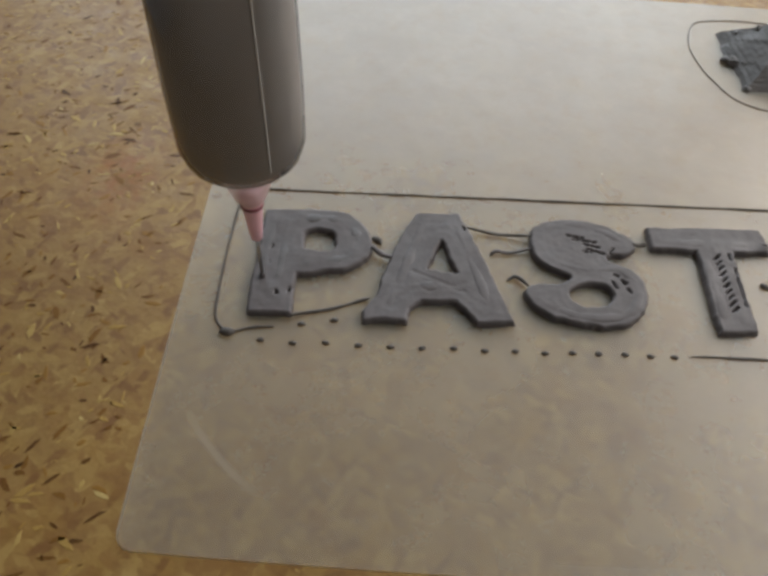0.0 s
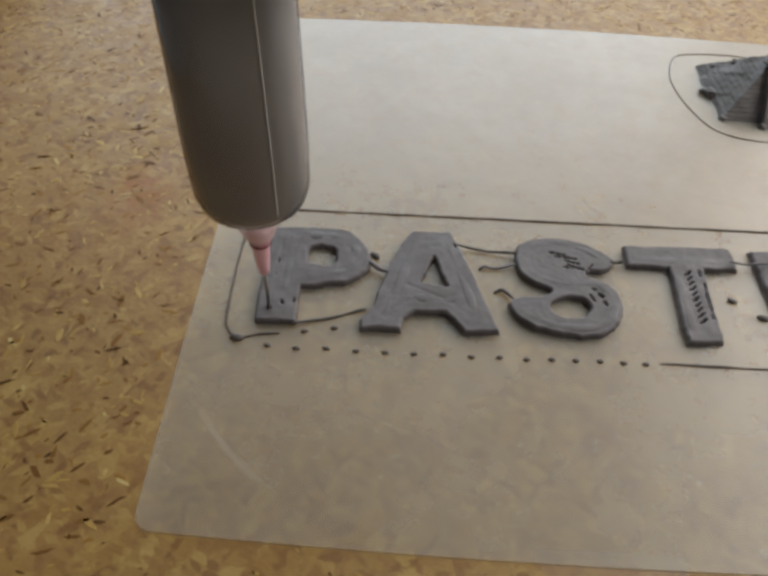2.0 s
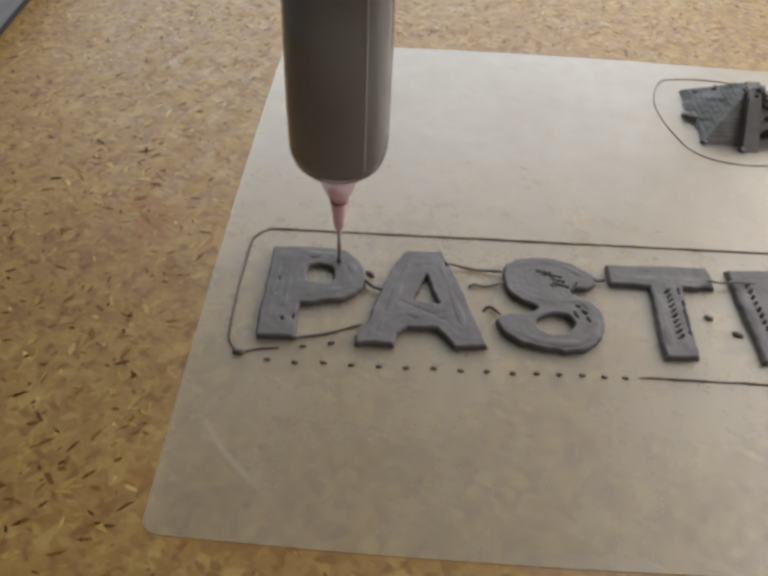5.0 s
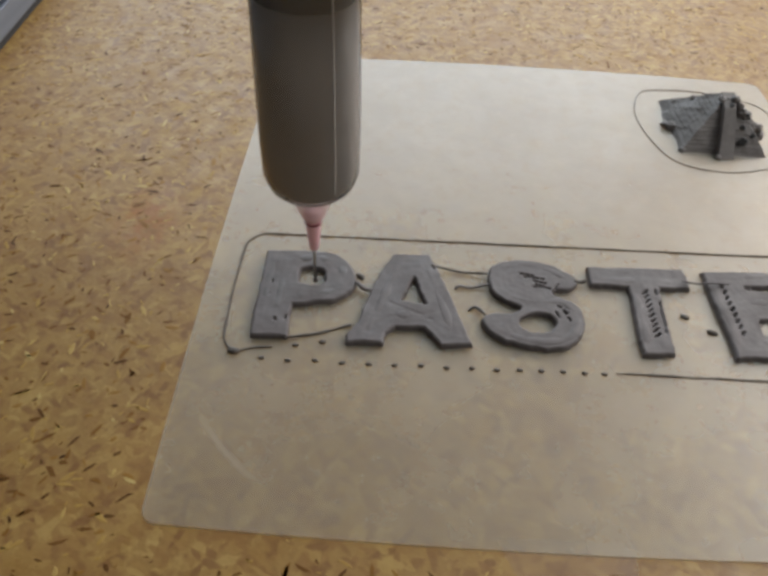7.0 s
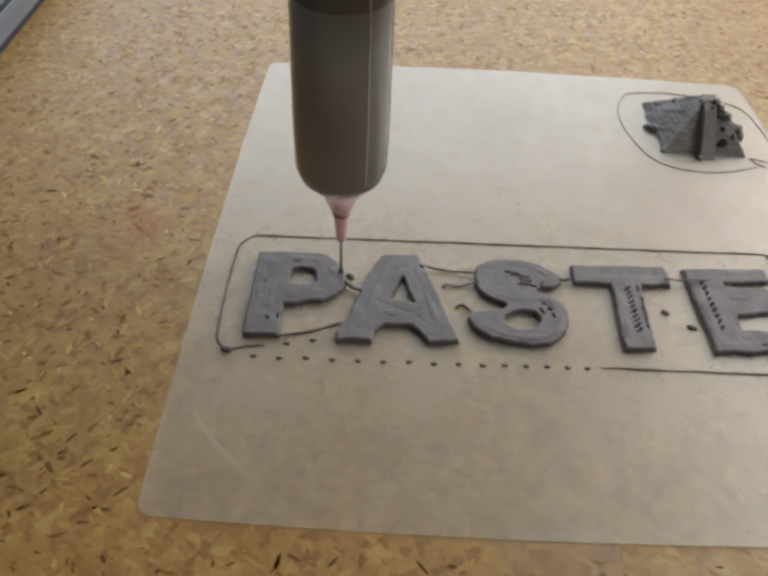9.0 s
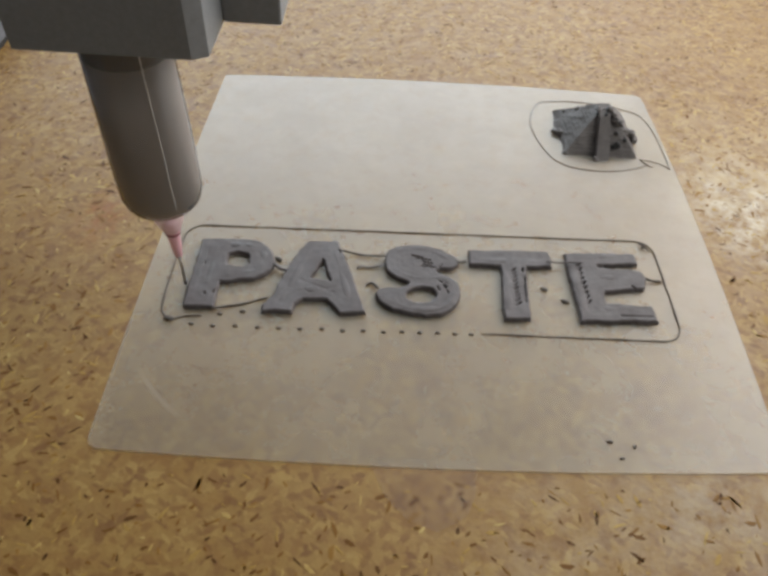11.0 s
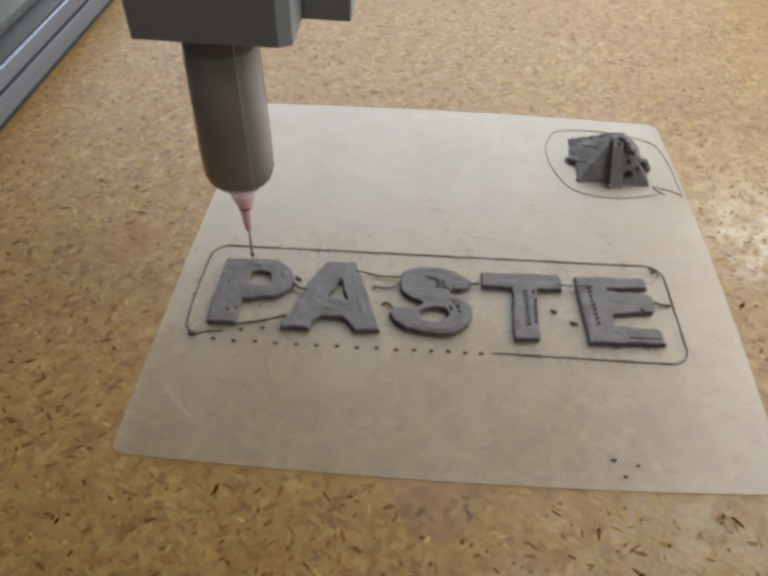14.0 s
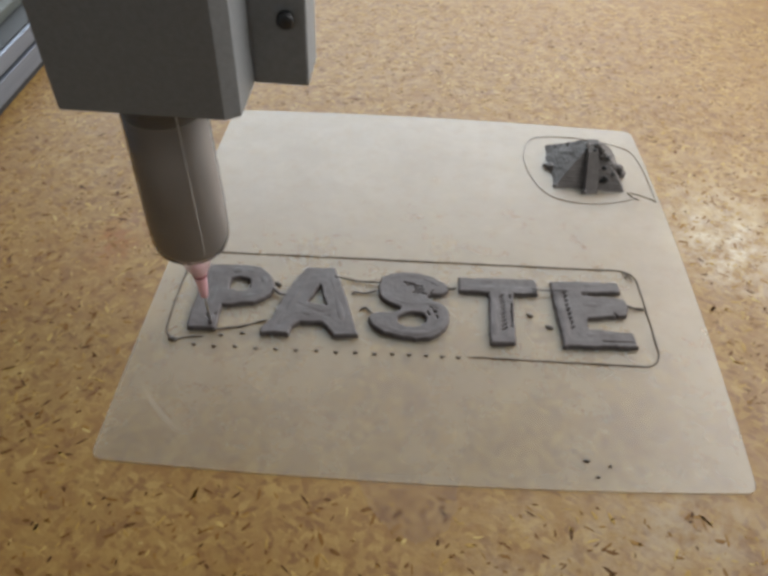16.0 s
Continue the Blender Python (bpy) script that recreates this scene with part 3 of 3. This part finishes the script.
    letter(paste_relief(lambda q: inside_distance(q, e_out), 9.85, 12.55, 0.3, 3.35, HIGH, 5.0,
                        slits=slant_slits(10.46, 2.66, 10.54, 1.10, 9, 0.055, 0.026, 1.4) + [([(11.83, 1.82), (11.97, 1.70)], 0.03)],
                        grooves=[([(11.06, 2.57), (11.97, 2.56)], 0.09, 0.10), ([(11.30, 0.72), (12.16, 0.74)], 0.03, 0.06)]),
           "grey paste letter E with slanted gaps in its stem",
           [[(10.27, 2.95), (10.31, 1.8), (10.35, 0.60)], [(10.73, 2.92), (11.40, 2.96), (12.12, 3.0)], [(10.83, 2.10), (11.40, 2.12), (12.16, 2.14)], [(10.78, 0.96), (11.40, 0.98), (12.12, 0.98)]], 5)


def build_threads():
    # the rounded frame drawn round the word; its lower left part broke up into dots
    line = [Vector((7.52, 0.0, 0)), Vector((9.0, 0.0, 0)), Vector((10.5, 0.0, 0)), Vector((12.1, 0.0, 0))]
    path = []
    for a, b in zip(line, line[1:]):
        path += [a.lerp(b, k / 20) for k in range(20)]
    corner = [(x, y + 0.008 * x * (y > 1.8)) for x, y in rounded(-0.98, 12.86, 0.0, 3.68, 0.55, 8)]
    ring = corner[9:]
    for (ax, ay), (bx, by) in zip(ring, ring[1:]):
        n = max(1, int(math.hypot(bx - ax, by - ay) / 0.12))
        path += [Vector((ax + (bx - ax) * k / n, ay + (by - ay) * k / n, 0)) for k in range(n)]
    path += [Vector(v) for v in spline([(-0.98, 3.10, 0), (-1.0, 2.0, 0), (-0.99, 0.9, 0), (-0.92, 0.32, 0), (-0.68, 0.06, 0)], 8)]
    path += [Vector(v) for v in spline([(-0.56, 0.07, 0), (-0.26, 0.17, 0), (0.02, 0.21, 0), (0.14, 0.23, 0)], 5)]
    tagged(part("paste_frame_line", bead(path, 0.027, 2, wobble=0.35), PASTE_DARK),
           "thin dark paste line framing the word with rounded corners", "paste line")

    def thread(pts, r, label, seed, mat=PASTE_DARK):
        tagged(part("paste_thread", bead(spline(pts, 8), r, seed, wobble=0.35), mat), label, "paste thread", "stray paste threads")

    thread([(0.36, 0.46, 0.04), (1.0, 0.62, 0.0), (1.5, 0.80, 0.0), (1.80, 0.92, 0.02)], 0.034, "thin dark paste string between the letters P and A", 3)
    thread([(3.60, 2.78, 0.1), (4.3, 2.68, 0.03), (5.0, 2.62, 0.1)], 0.034, "thin dark paste string between the letters A and S", 4)
    thread([(1.80, 2.12, 0.12), (2.0, 1.96, 0.08), (2.2, 1.88, 0.12)], 0.055, "short thick paste string joining P and A", 5, PASTE)
    thread([(4.12, 2.14, 0.0), (4.25, 2.22, 0.04), (4.5, 2.20, 0.02), (4.95, 2.30, 0.08)], 0.034, "short ragged paste string beside the letter S", 6, PASTE)
    thread([(4.40, 1.52, 0.0), (4.58, 1.60, 0.03), (4.80, 1.36, 0.06)], 0.038, "short ragged paste crumb string beside the letter S", 7)
    thread([(6.95, 2.50, 0.1), (7.10, 2.52, 0.05), (7.25, 2.52, 0.1)], 0.045, "short paste string joining S and T", 8)
    thread([(9.5, 2.60, 0.20), (9.9, 2.61, 0.13), (10.2, 2.61, 0.18), (10.6, 2.58, 0.20)], 0.030, "pale paste string joining T and E", 9, PASTE)
    thread([(12.25, 2.18, 0.1), (12.5, 2.14, 0.04), (12.78, 2.12, 0.02)], 0.04, "short paste string joining E and the frame line", 10)
    thread([(12.45, 3.62, 0.02), (12.55, 3.58, 0.06), (12.72, 3.30, 0.03)], 0.03, "small paste snag on the frame line's corner", 11)

    def dot(x, y, r, seed, long=1.5, turn=0.0):
        bm = bmesh.new()
        bmesh.ops.create_icosphere(bm, subdivisions=2, radius=1.0)
        for v in bm.verts:
            k = 1 + 0.3 * noise.noise(v.co * 1.5 + Vector((seed * 3.7, 0, 0)))
            v.co = Vector((v.co.x * r * long * k, v.co.y * r * k, max(v.co.z, -0.4) * r * 0.75 * k))
            v.co.rotate(Euler((0, 0, radians(turn))))
            v.co += Vector((0, 0, 0.4 * r * 0.75))
        ob = part("paste_dot", bm, PASTE_DARK, at=(x, y, TOP))
        tagged(ob, "small dark paste dot on the plastic sheet", "paste dot", "paste dots in a row" if long == 1.5 else "stray paste dots")

    for k in range(15):
        dot(DOT_X[k] * 1.014 - 0.05, -0.09 + 0.010 * max(0.0, DOT_X[k] - 2.0) + random.uniform(-0.02, 0.02), 0.047, k, 1.5, random.uniform(-10, 10))
    for k, (x, y, r, turn) in enumerate(((9.38, 1.66, 0.07, -35), (9.90, 1.24, 0.075, -20), (1.90, 2.38, 0.08, -40), (0.62, 0.30, 0.045, 10), (1.20, 0.42, 0.05, 15), (-0.66, 0.05, 0.09, 0), (12.56, 3.52, 0.045, 40), (10.28, -3.01, 0.05, 0), (10.83, -3.11, 0.04, 60), (10.48, -3.42, 0.04, 10))):
        dot(x, y, r, 40 + k, 1.6, turn)


DOT_X = [0.0, 0.55, 1.12, 1.69, 2.24, 2.79, 3.34, 3.88, 4.41, 4.93, 5.41, 5.87, 6.33, 6.77, 7.20]


def build_pyramid():
    root = thing("paste_pyramid", "dry grey paste pyramid with a ridge, standing on the sheet", "paste model")
    base = [(10.92, 8.02), (13.42, 7.90), (13.50, 10.55), (10.88, 10.62)]
    apex = (12.28, 9.26)
    layers, high = 26, 1.15
    bm = bmesh.new()
    rings = []
    for k in range(layers + 1):
        f = k / layers
        s = 1 - 0.89 * f - 0.006 * (k % 2)
        ring = []
        for i in range(4):
            ax, ay = base[i]
            bx, by = base[(i + 1) % 4]
            for j in range(14):
                t = j / 14
                x, y = ax + (bx - ax) * t, ay + (by - ay) * t
                qx, qy = apex[0] + (x - apex[0]) * s, apex[1] + (y - apex[1]) * s
                w = 0.034 * noise.noise(Vector((qx * 1.9, qy * 1.9, f * 3.0))) + 0.022 * noise.noise(Vector((qx * 5, qy * 5, f * 9.0)))
                if i == 3:
                    w += 0.05 * math.exp(-((t - 0.45) / 0.2) ** 2) * (1 - f)
                ring.append(bm.verts.new((apex[0] + (x - apex[0]) * (s + w), apex[1] + (y - apex[1]) * (s + w), TOP + high * f ** 0.93)))
        rings.append(ring)
    n = len(rings[0])
    for a, b in zip(rings, rings[1:]):
        for i in range(n):
            bm.faces.new((a[i], a[(i + 1) % n], b[(i + 1) % n], b[i]))
    bm.faces.new(rings[-1])
    part("body", bm, PASTE_PYRAMID, root, smooth=False)
    # upright ridge on the near face
    bm = bmesh.new()
    low = [bm.verts.new((x, y, TOP)) for x, y in ((11.95, 7.70), (12.42, 7.72), (12.42, 8.3), (11.95, 8.3))]
    top = [bm.verts.new(v) for v in ((12.02, 8.78, TOP + 1.04), (12.36, 8.78, TOP + 1.05), (12.46, 9.4, TOP + 1.20), (12.02, 9.4, TOP + 1.20))]
    bm.faces.new(top)
    bm.faces.new(low[::-1])
    for i in range(4):
        bm.faces.new((low[i], low[(i + 1) % 4], top[(i + 1) % 4], top[i]))
    bmesh.ops.bevel(bm, geom=bm.edges[:], offset=0.02, segments=2, affect="EDGES")
    part("ridge", bm, PASTE_PYRAMID, root, "pale raised seam", smooth=False)

    def lump(name, mat, label, x, y, z, r, seed, squash=1.0):
        bm = bmesh.new()
        bmesh.ops.create_icosphere(bm, subdivisions=3, radius=r)
        for v in bm.verts:
            v.co *= 1 + 0.55 * noise.noise(v.co * (1.3 / r) + Vector((seed * 2.0, 0, 0))) + 0.25 * noise.noise(v.co * (3.0 / r) + Vector((0, seed * 2.0, 0)))
            v.co.z *= squash
        part(name, bm, mat, root, label, at=(x, y, z + TOP))

    # holes: no hollow is cut, their inner shade is a black lump
    for k, (x, y, z, r) in enumerate(((12.74, 8.72, 0.86, 0.075), (12.64, 8.50, 0.60, 0.08), (12.96, 8.36, 0.42, 0.085), (12.70, 8.22, 0.32, 0.11), (12.58, 8.20, 0.28, 0.08), (12.26, 8.86, 1.08, 0.06), (11.98, 8.98, 1.02, 0.045))):
        lump("hole", BLACK, "small hole, its shade put in as a black lump", x, y, z, r, k)
    for k, (x, y, z, r, squash) in enumerate(((10.92, 9.20, 0.07, 0.20, 0.6), (10.78, 9.30, 0.05, 0.12, 0.6), (13.44, 8.86, 0.10, 0.15, 0.8), (13.34, 8.92, 0.26, 0.14, 0.8), (12.62, 8.82, 0.86, 0.15, 0.8),
                                              (12.78, 8.86, 0.76, 0.15, 0.9), (12.85, 8.72, 0.62, 0.16, 0.8), (13.05, 8.75, 0.50, 0.17, 0.8), (13.22, 8.86, 0.42, 0.16, 0.8), (12.55, 8.98, 1.0, 0.13, 0.8),
                                              (12.40, 9.10, 1.14, 0.13, 0.7), (12.02, 9.12, 1.12, 0.11, 0.6), (11.95, 7.78, 0.05, 0.10, 0.6), (10.98, 8.08, 0.04, 0.10, 0.5), (11.25, 10.2, 0.30, 0.12, 0.6), (11.6, 9.9, 0.62, 0.12, 0.6))):
        lump("crumb", PASTE_PYRAMID, "rough crumb", x, y, z, r, 7 + k, squash)
    # string of paste round it
    loop = spline([(14.42, 7.42, 0), (14.1, 7.68, 0), (13.50, 7.90, 0)], 8)
    tagged(part("paste_thread", bead(loop, 0.018, 16, wobble=0.4), PASTE_DARK), "thin paste string from the pyramid's corner to the sheet's edge", "paste thread", "stray paste threads")
    loop = spline([(13.6, 7.50, 0), (12.5, 7.17, 0), (11.4, 7.20, 0), (10.6, 7.60, 0), (10.18, 8.50, 0), (10.0, 9.4, 0), (10.04, 10.2, 0), (10.35, 11.0, 0), (10.7, 11.22, 0), (11.4, 11.31, 0), (12.0, 11.3, 0), (12.6, 11.2, 0),
                   (13.3, 11.0, 0), (14.1, 10.55, 0), (14.36, 9.5, 0), (14.42, 8.4, 0), (14.42, 7.35, 0)], 10)
    tagged(part("paste_loop_line", bead(loop, 0.021, 14, wobble=0.5), PASTE_PALE), "thin pale grey paste line looped round the pyramid", "paste line")
    tagged(part("paste_thread", bead(spline([(13.48, 7.90, 0), (13.62, 7.66, 0), (13.84, 7.46, 0)], 6), 0.02, 15), PASTE_DARK),
           "short paste tail at the pyramid's corner", "paste thread", "stray paste threads")


def build_rail():
    """Slotted aluminium profile along the board, with a dark strip and a grey panel behind it."""
    root = thing("slotted_rail", "blue-grey slotted aluminium rail lying along the chipboard", "rail")
    # black strip below the lower flange
    part("foot", box(-12.3, -10.70, -20, 52, 0.0, 0.26), BLACK, root, "dark strip along the rail's bottom", smooth=False)
    part("lower_flange", box(-12.4, -10.60, -20, 52, 0.26, 1.05, 0.05), ALUMINIUM, root, smooth=False)
    # shade in the slot, put in as a recessed black bar
    part("web", box(-12.3, -10.95, -20, 52, 1.04, 1.22), BLACK, root, "groove, its shade put in as black", smooth=False)
    part("upper_flange", box(-12.4, -10.60, -20, 52, 1.21, 1.85, 0.05), ALUMINIUM, root, smooth=False)
    part("top_strip", box(-11.75, -10.75, -20, 52, 1.84, 1.92), BLACK, root, "black strip", smooth=False)
    ob = part("machine_panel", box(-26, -11.80, -20, 52, 1.854, 2.3, 0.1), PANEL, smooth=False)
    tagged(ob, "grey machine panel lying on the rail", "panel")


# ---- the print head ----
LONGER = 0.25       # needle below the hub


def build_head():
    """Its origin is the needle's tip."""
    root = thing("print_head", "grey print head holding a paste-filled syringe barrel with a pink needle", "print head")
    barrel = part("barrel", lathe([(0.30, 2.38), (0.40, 2.44), (0.52, 2.52), (0.72, 2.64), (0.875, 2.82), (0.94, 3.06), (0.942, 4.0), (0.865, 7.6)], 64, False), CLEAR, root, "clear plastic syringe barrel", at=(0, 0, LONGER))
    part("paste_fill", lathe([(0.05, 2.50), (0.30, 2.52), (0.50, 2.60), (0.70, 2.72), (0.83, 2.88), (0.888, 3.10), (0.893, 4.2), (0.845, 6.5)], 64), PASTE_BARREL, barrel, "brown-grey paste inside the barrel")
    # thin highlight down the barrel, put in as a pale raised seam
    turn = radians(-90 + 35)
    seam = bmesh.new()
    rows = []
    for k in range(13):
        f = k / 12
        z, r = 3.06 + 4.5 * f, (0.942 - 0.077 * max(0.0, (4.5 * f - 0.94) / 3.56))
        rows.append([seam.verts.new((rr * math.cos(turn + da), rr * math.sin(turn + da), z)) for rr, da in ((r - 0.01, -0.016), (r + 0.010, -0.007), (r + 0.010, 0.007), (r - 0.01, 0.016))])
    for lower, upper in zip(rows, rows[1:]):
        for k in range(3):
            seam.faces.new((lower[k], lower[k + 1], upper[k + 1], upper[k]))
    part("mould_seam", seam, SEAM, barrel, "mould seam down the barrel, its caught light painted pale")
    part("piston", lathe([(0.35, 6.25), (0.75, 6.40), (0.843, 6.50), (0.822, 7.5)], 64), PISTON, barrel, "dark piston above the paste")
    hub = part("needle_hub", lathe([(0.07, 0.80), (0.10, 0.82), (0.125, 1.05), (0.17, 1.62), (0.19, 1.70), (0.20, 1.85)], 40), HUB, root, "pink plastic needle hub", at=(0, 0, LONGER))
    part("luer_collar", lathe([(0.20, 1.72), (0.27, 1.85), (0.36, 2.12), (0.38, 2.20), (0.385, 2.46)], 40), LUER, hub, "milky pink collar")
    part("seam", lathe([(0.172, 1.60), (0.192, 1.61), (0.196, 1.66), (0.18, 1.67)], 40), BAND, hub, "dark red seam")
    part("needle", lathe([(0.022, 0.0), (0.036, 0.0), (0.036, 1.15)], 20), STEEL, root, "thin steel needle")
    part("paste_tip", lathe([(0.055, -0.03), (0.06, 0.03), (0.04, 0.12)], 16), PASTE, root, "grey paste at the tip")
    # housing, its near right corner cut off
    house = part("housing", prism([(-1.60, -1.10), (1.60, -1.10), (1.88, -0.92), (1.88, 1.7), (-1.60, 1.7)], 7.0, 13.0, 0.05), HOUSING, root, smooth=False, at=(0, 0, LONGER))
    part("side_block", box(1.88, 3.02, 0.38, 1.6, 7.0, 13.0, 0.05), HOUSING, root, smooth=False, at=(0, 0, LONGER))
    part("screw", lathe([(0.02, -0.16), (0.14, -0.16), (0.17, -0.12), (0.17, 0.0)], 20), SCREW, house, "black screw head")
    s = house.children[0]
    s.rotation_euler = (radians(-90), 0, 0)
    s.location = (2.62 * CM, 0.36 * CM, 8.4 * CM)
    return root


build_setting()
build_flecks()
build_sheet()
build_tape()
build_rail()
build_letters()
build_threads()
build_pyramid()
HEAD = build_head()

# ---- movement ----
# seconds, the needle's tip x and y in centimetres
HEAD_ROWS = [
    (0, -0.16, 1.25), (0.2, -0.17, 1.17), (0.3, -0.03, 1.39), (0.5, 0.22, 1.56), (0.7, 0.16, 1.40), (0.8, 0.03, 1.23),
    (1, -0.17, 0.96), (1.2, 0.00, 1.00), (1.3, 0.10, 1.09), (1.5, 0.24, 1.31), (1.7, 0.09, 1.00), (1.8, -0.08, 0.87),
    (2, -0.09, 0.76), (2.2, 0.09, 0.96), (2.3, 0.19, 1.05), (2.5, 0.23, 0.92), (2.7, 0.12, 0.68), (2.8, 0.26, 0.72),
    (3, 0.32, 1.15), (3.2, 0.37, 1.69), (3.3, 0.46, 1.77), (3.5, 0.70, 1.89), (3.7, 0.51, 1.69), (3.8, 0.60, 1.70),
    (4, 0.86, 1.91), (4.2, 1.33, 1.84), (4.5, 1.57, 2.27), (5, 1.20, 2.62), (5.5, 0.45, 2.67), (5.9, 0.31, 2.77),
    (6.3, 0.32, 2.52), (6.5, 0.32, 2.17), (6.7, 0.34, 1.97), (6.8, 0.45, 1.95), (7, 0.91, 2.08), (7.2, 1.07, 2.52),
    (7.3, 0.94, 2.69), (7.5, 0.51, 2.73), (7.7, 0.40, 2.53), (7.8, 0.41, 2.31), (8, 0.36, 1.86), (8.2, 0.35, 1.66),
    (8.3, 0.60, 1.66), (8.5, 1.01, 1.67), (8.7, 1.45, 1.85), (8.8, 1.61, 1.96), (9, 1.71, 2.43), (9.2, 1.66, 2.83),
    (9.3, 1.43, 2.96), (9.5, 1.07, 3.10), (9.7, 0.64, 3.10), (10.1, -0.19, 3.12), (10.5, -0.42, 2.57),
    (10.9, -0.44, 1.52), (11.2, -0.34, 0.87), (11.5, 0.03, 0.82), (11.8, 0.24, 0.98), (12, 0.29, 1.42),
    (12.3, 0.42, 1.54), (12.5, 0.81, 1.62), (12.8, 1.47, 1.63), (13, 1.71, 2.11), (13.2, 1.73, 2.64),
    (13.5, 1.48, 3.02), (13.7, 1.00, 3.17), (14, 0.40, 3.16), (14.2, -0.06, 3.15), (14.5, -0.34, 2.99),
    (14.8, -0.24, 2.28), (15, -0.35, 1.88), (15.3, -0.45, 1.28), (15.5, -0.36, 0.88), (15.8, -0.20, 0.71),
    (16, 0.30, 0.64),
]


def motions():
    walk(HEAD, [(t, pose((x - 0.04) * CM, y * CM, (TOP + HIGH + 0.01) * CM, 0, 1.1, 0)) for t, x, y in HEAD_ROWS])


motions()
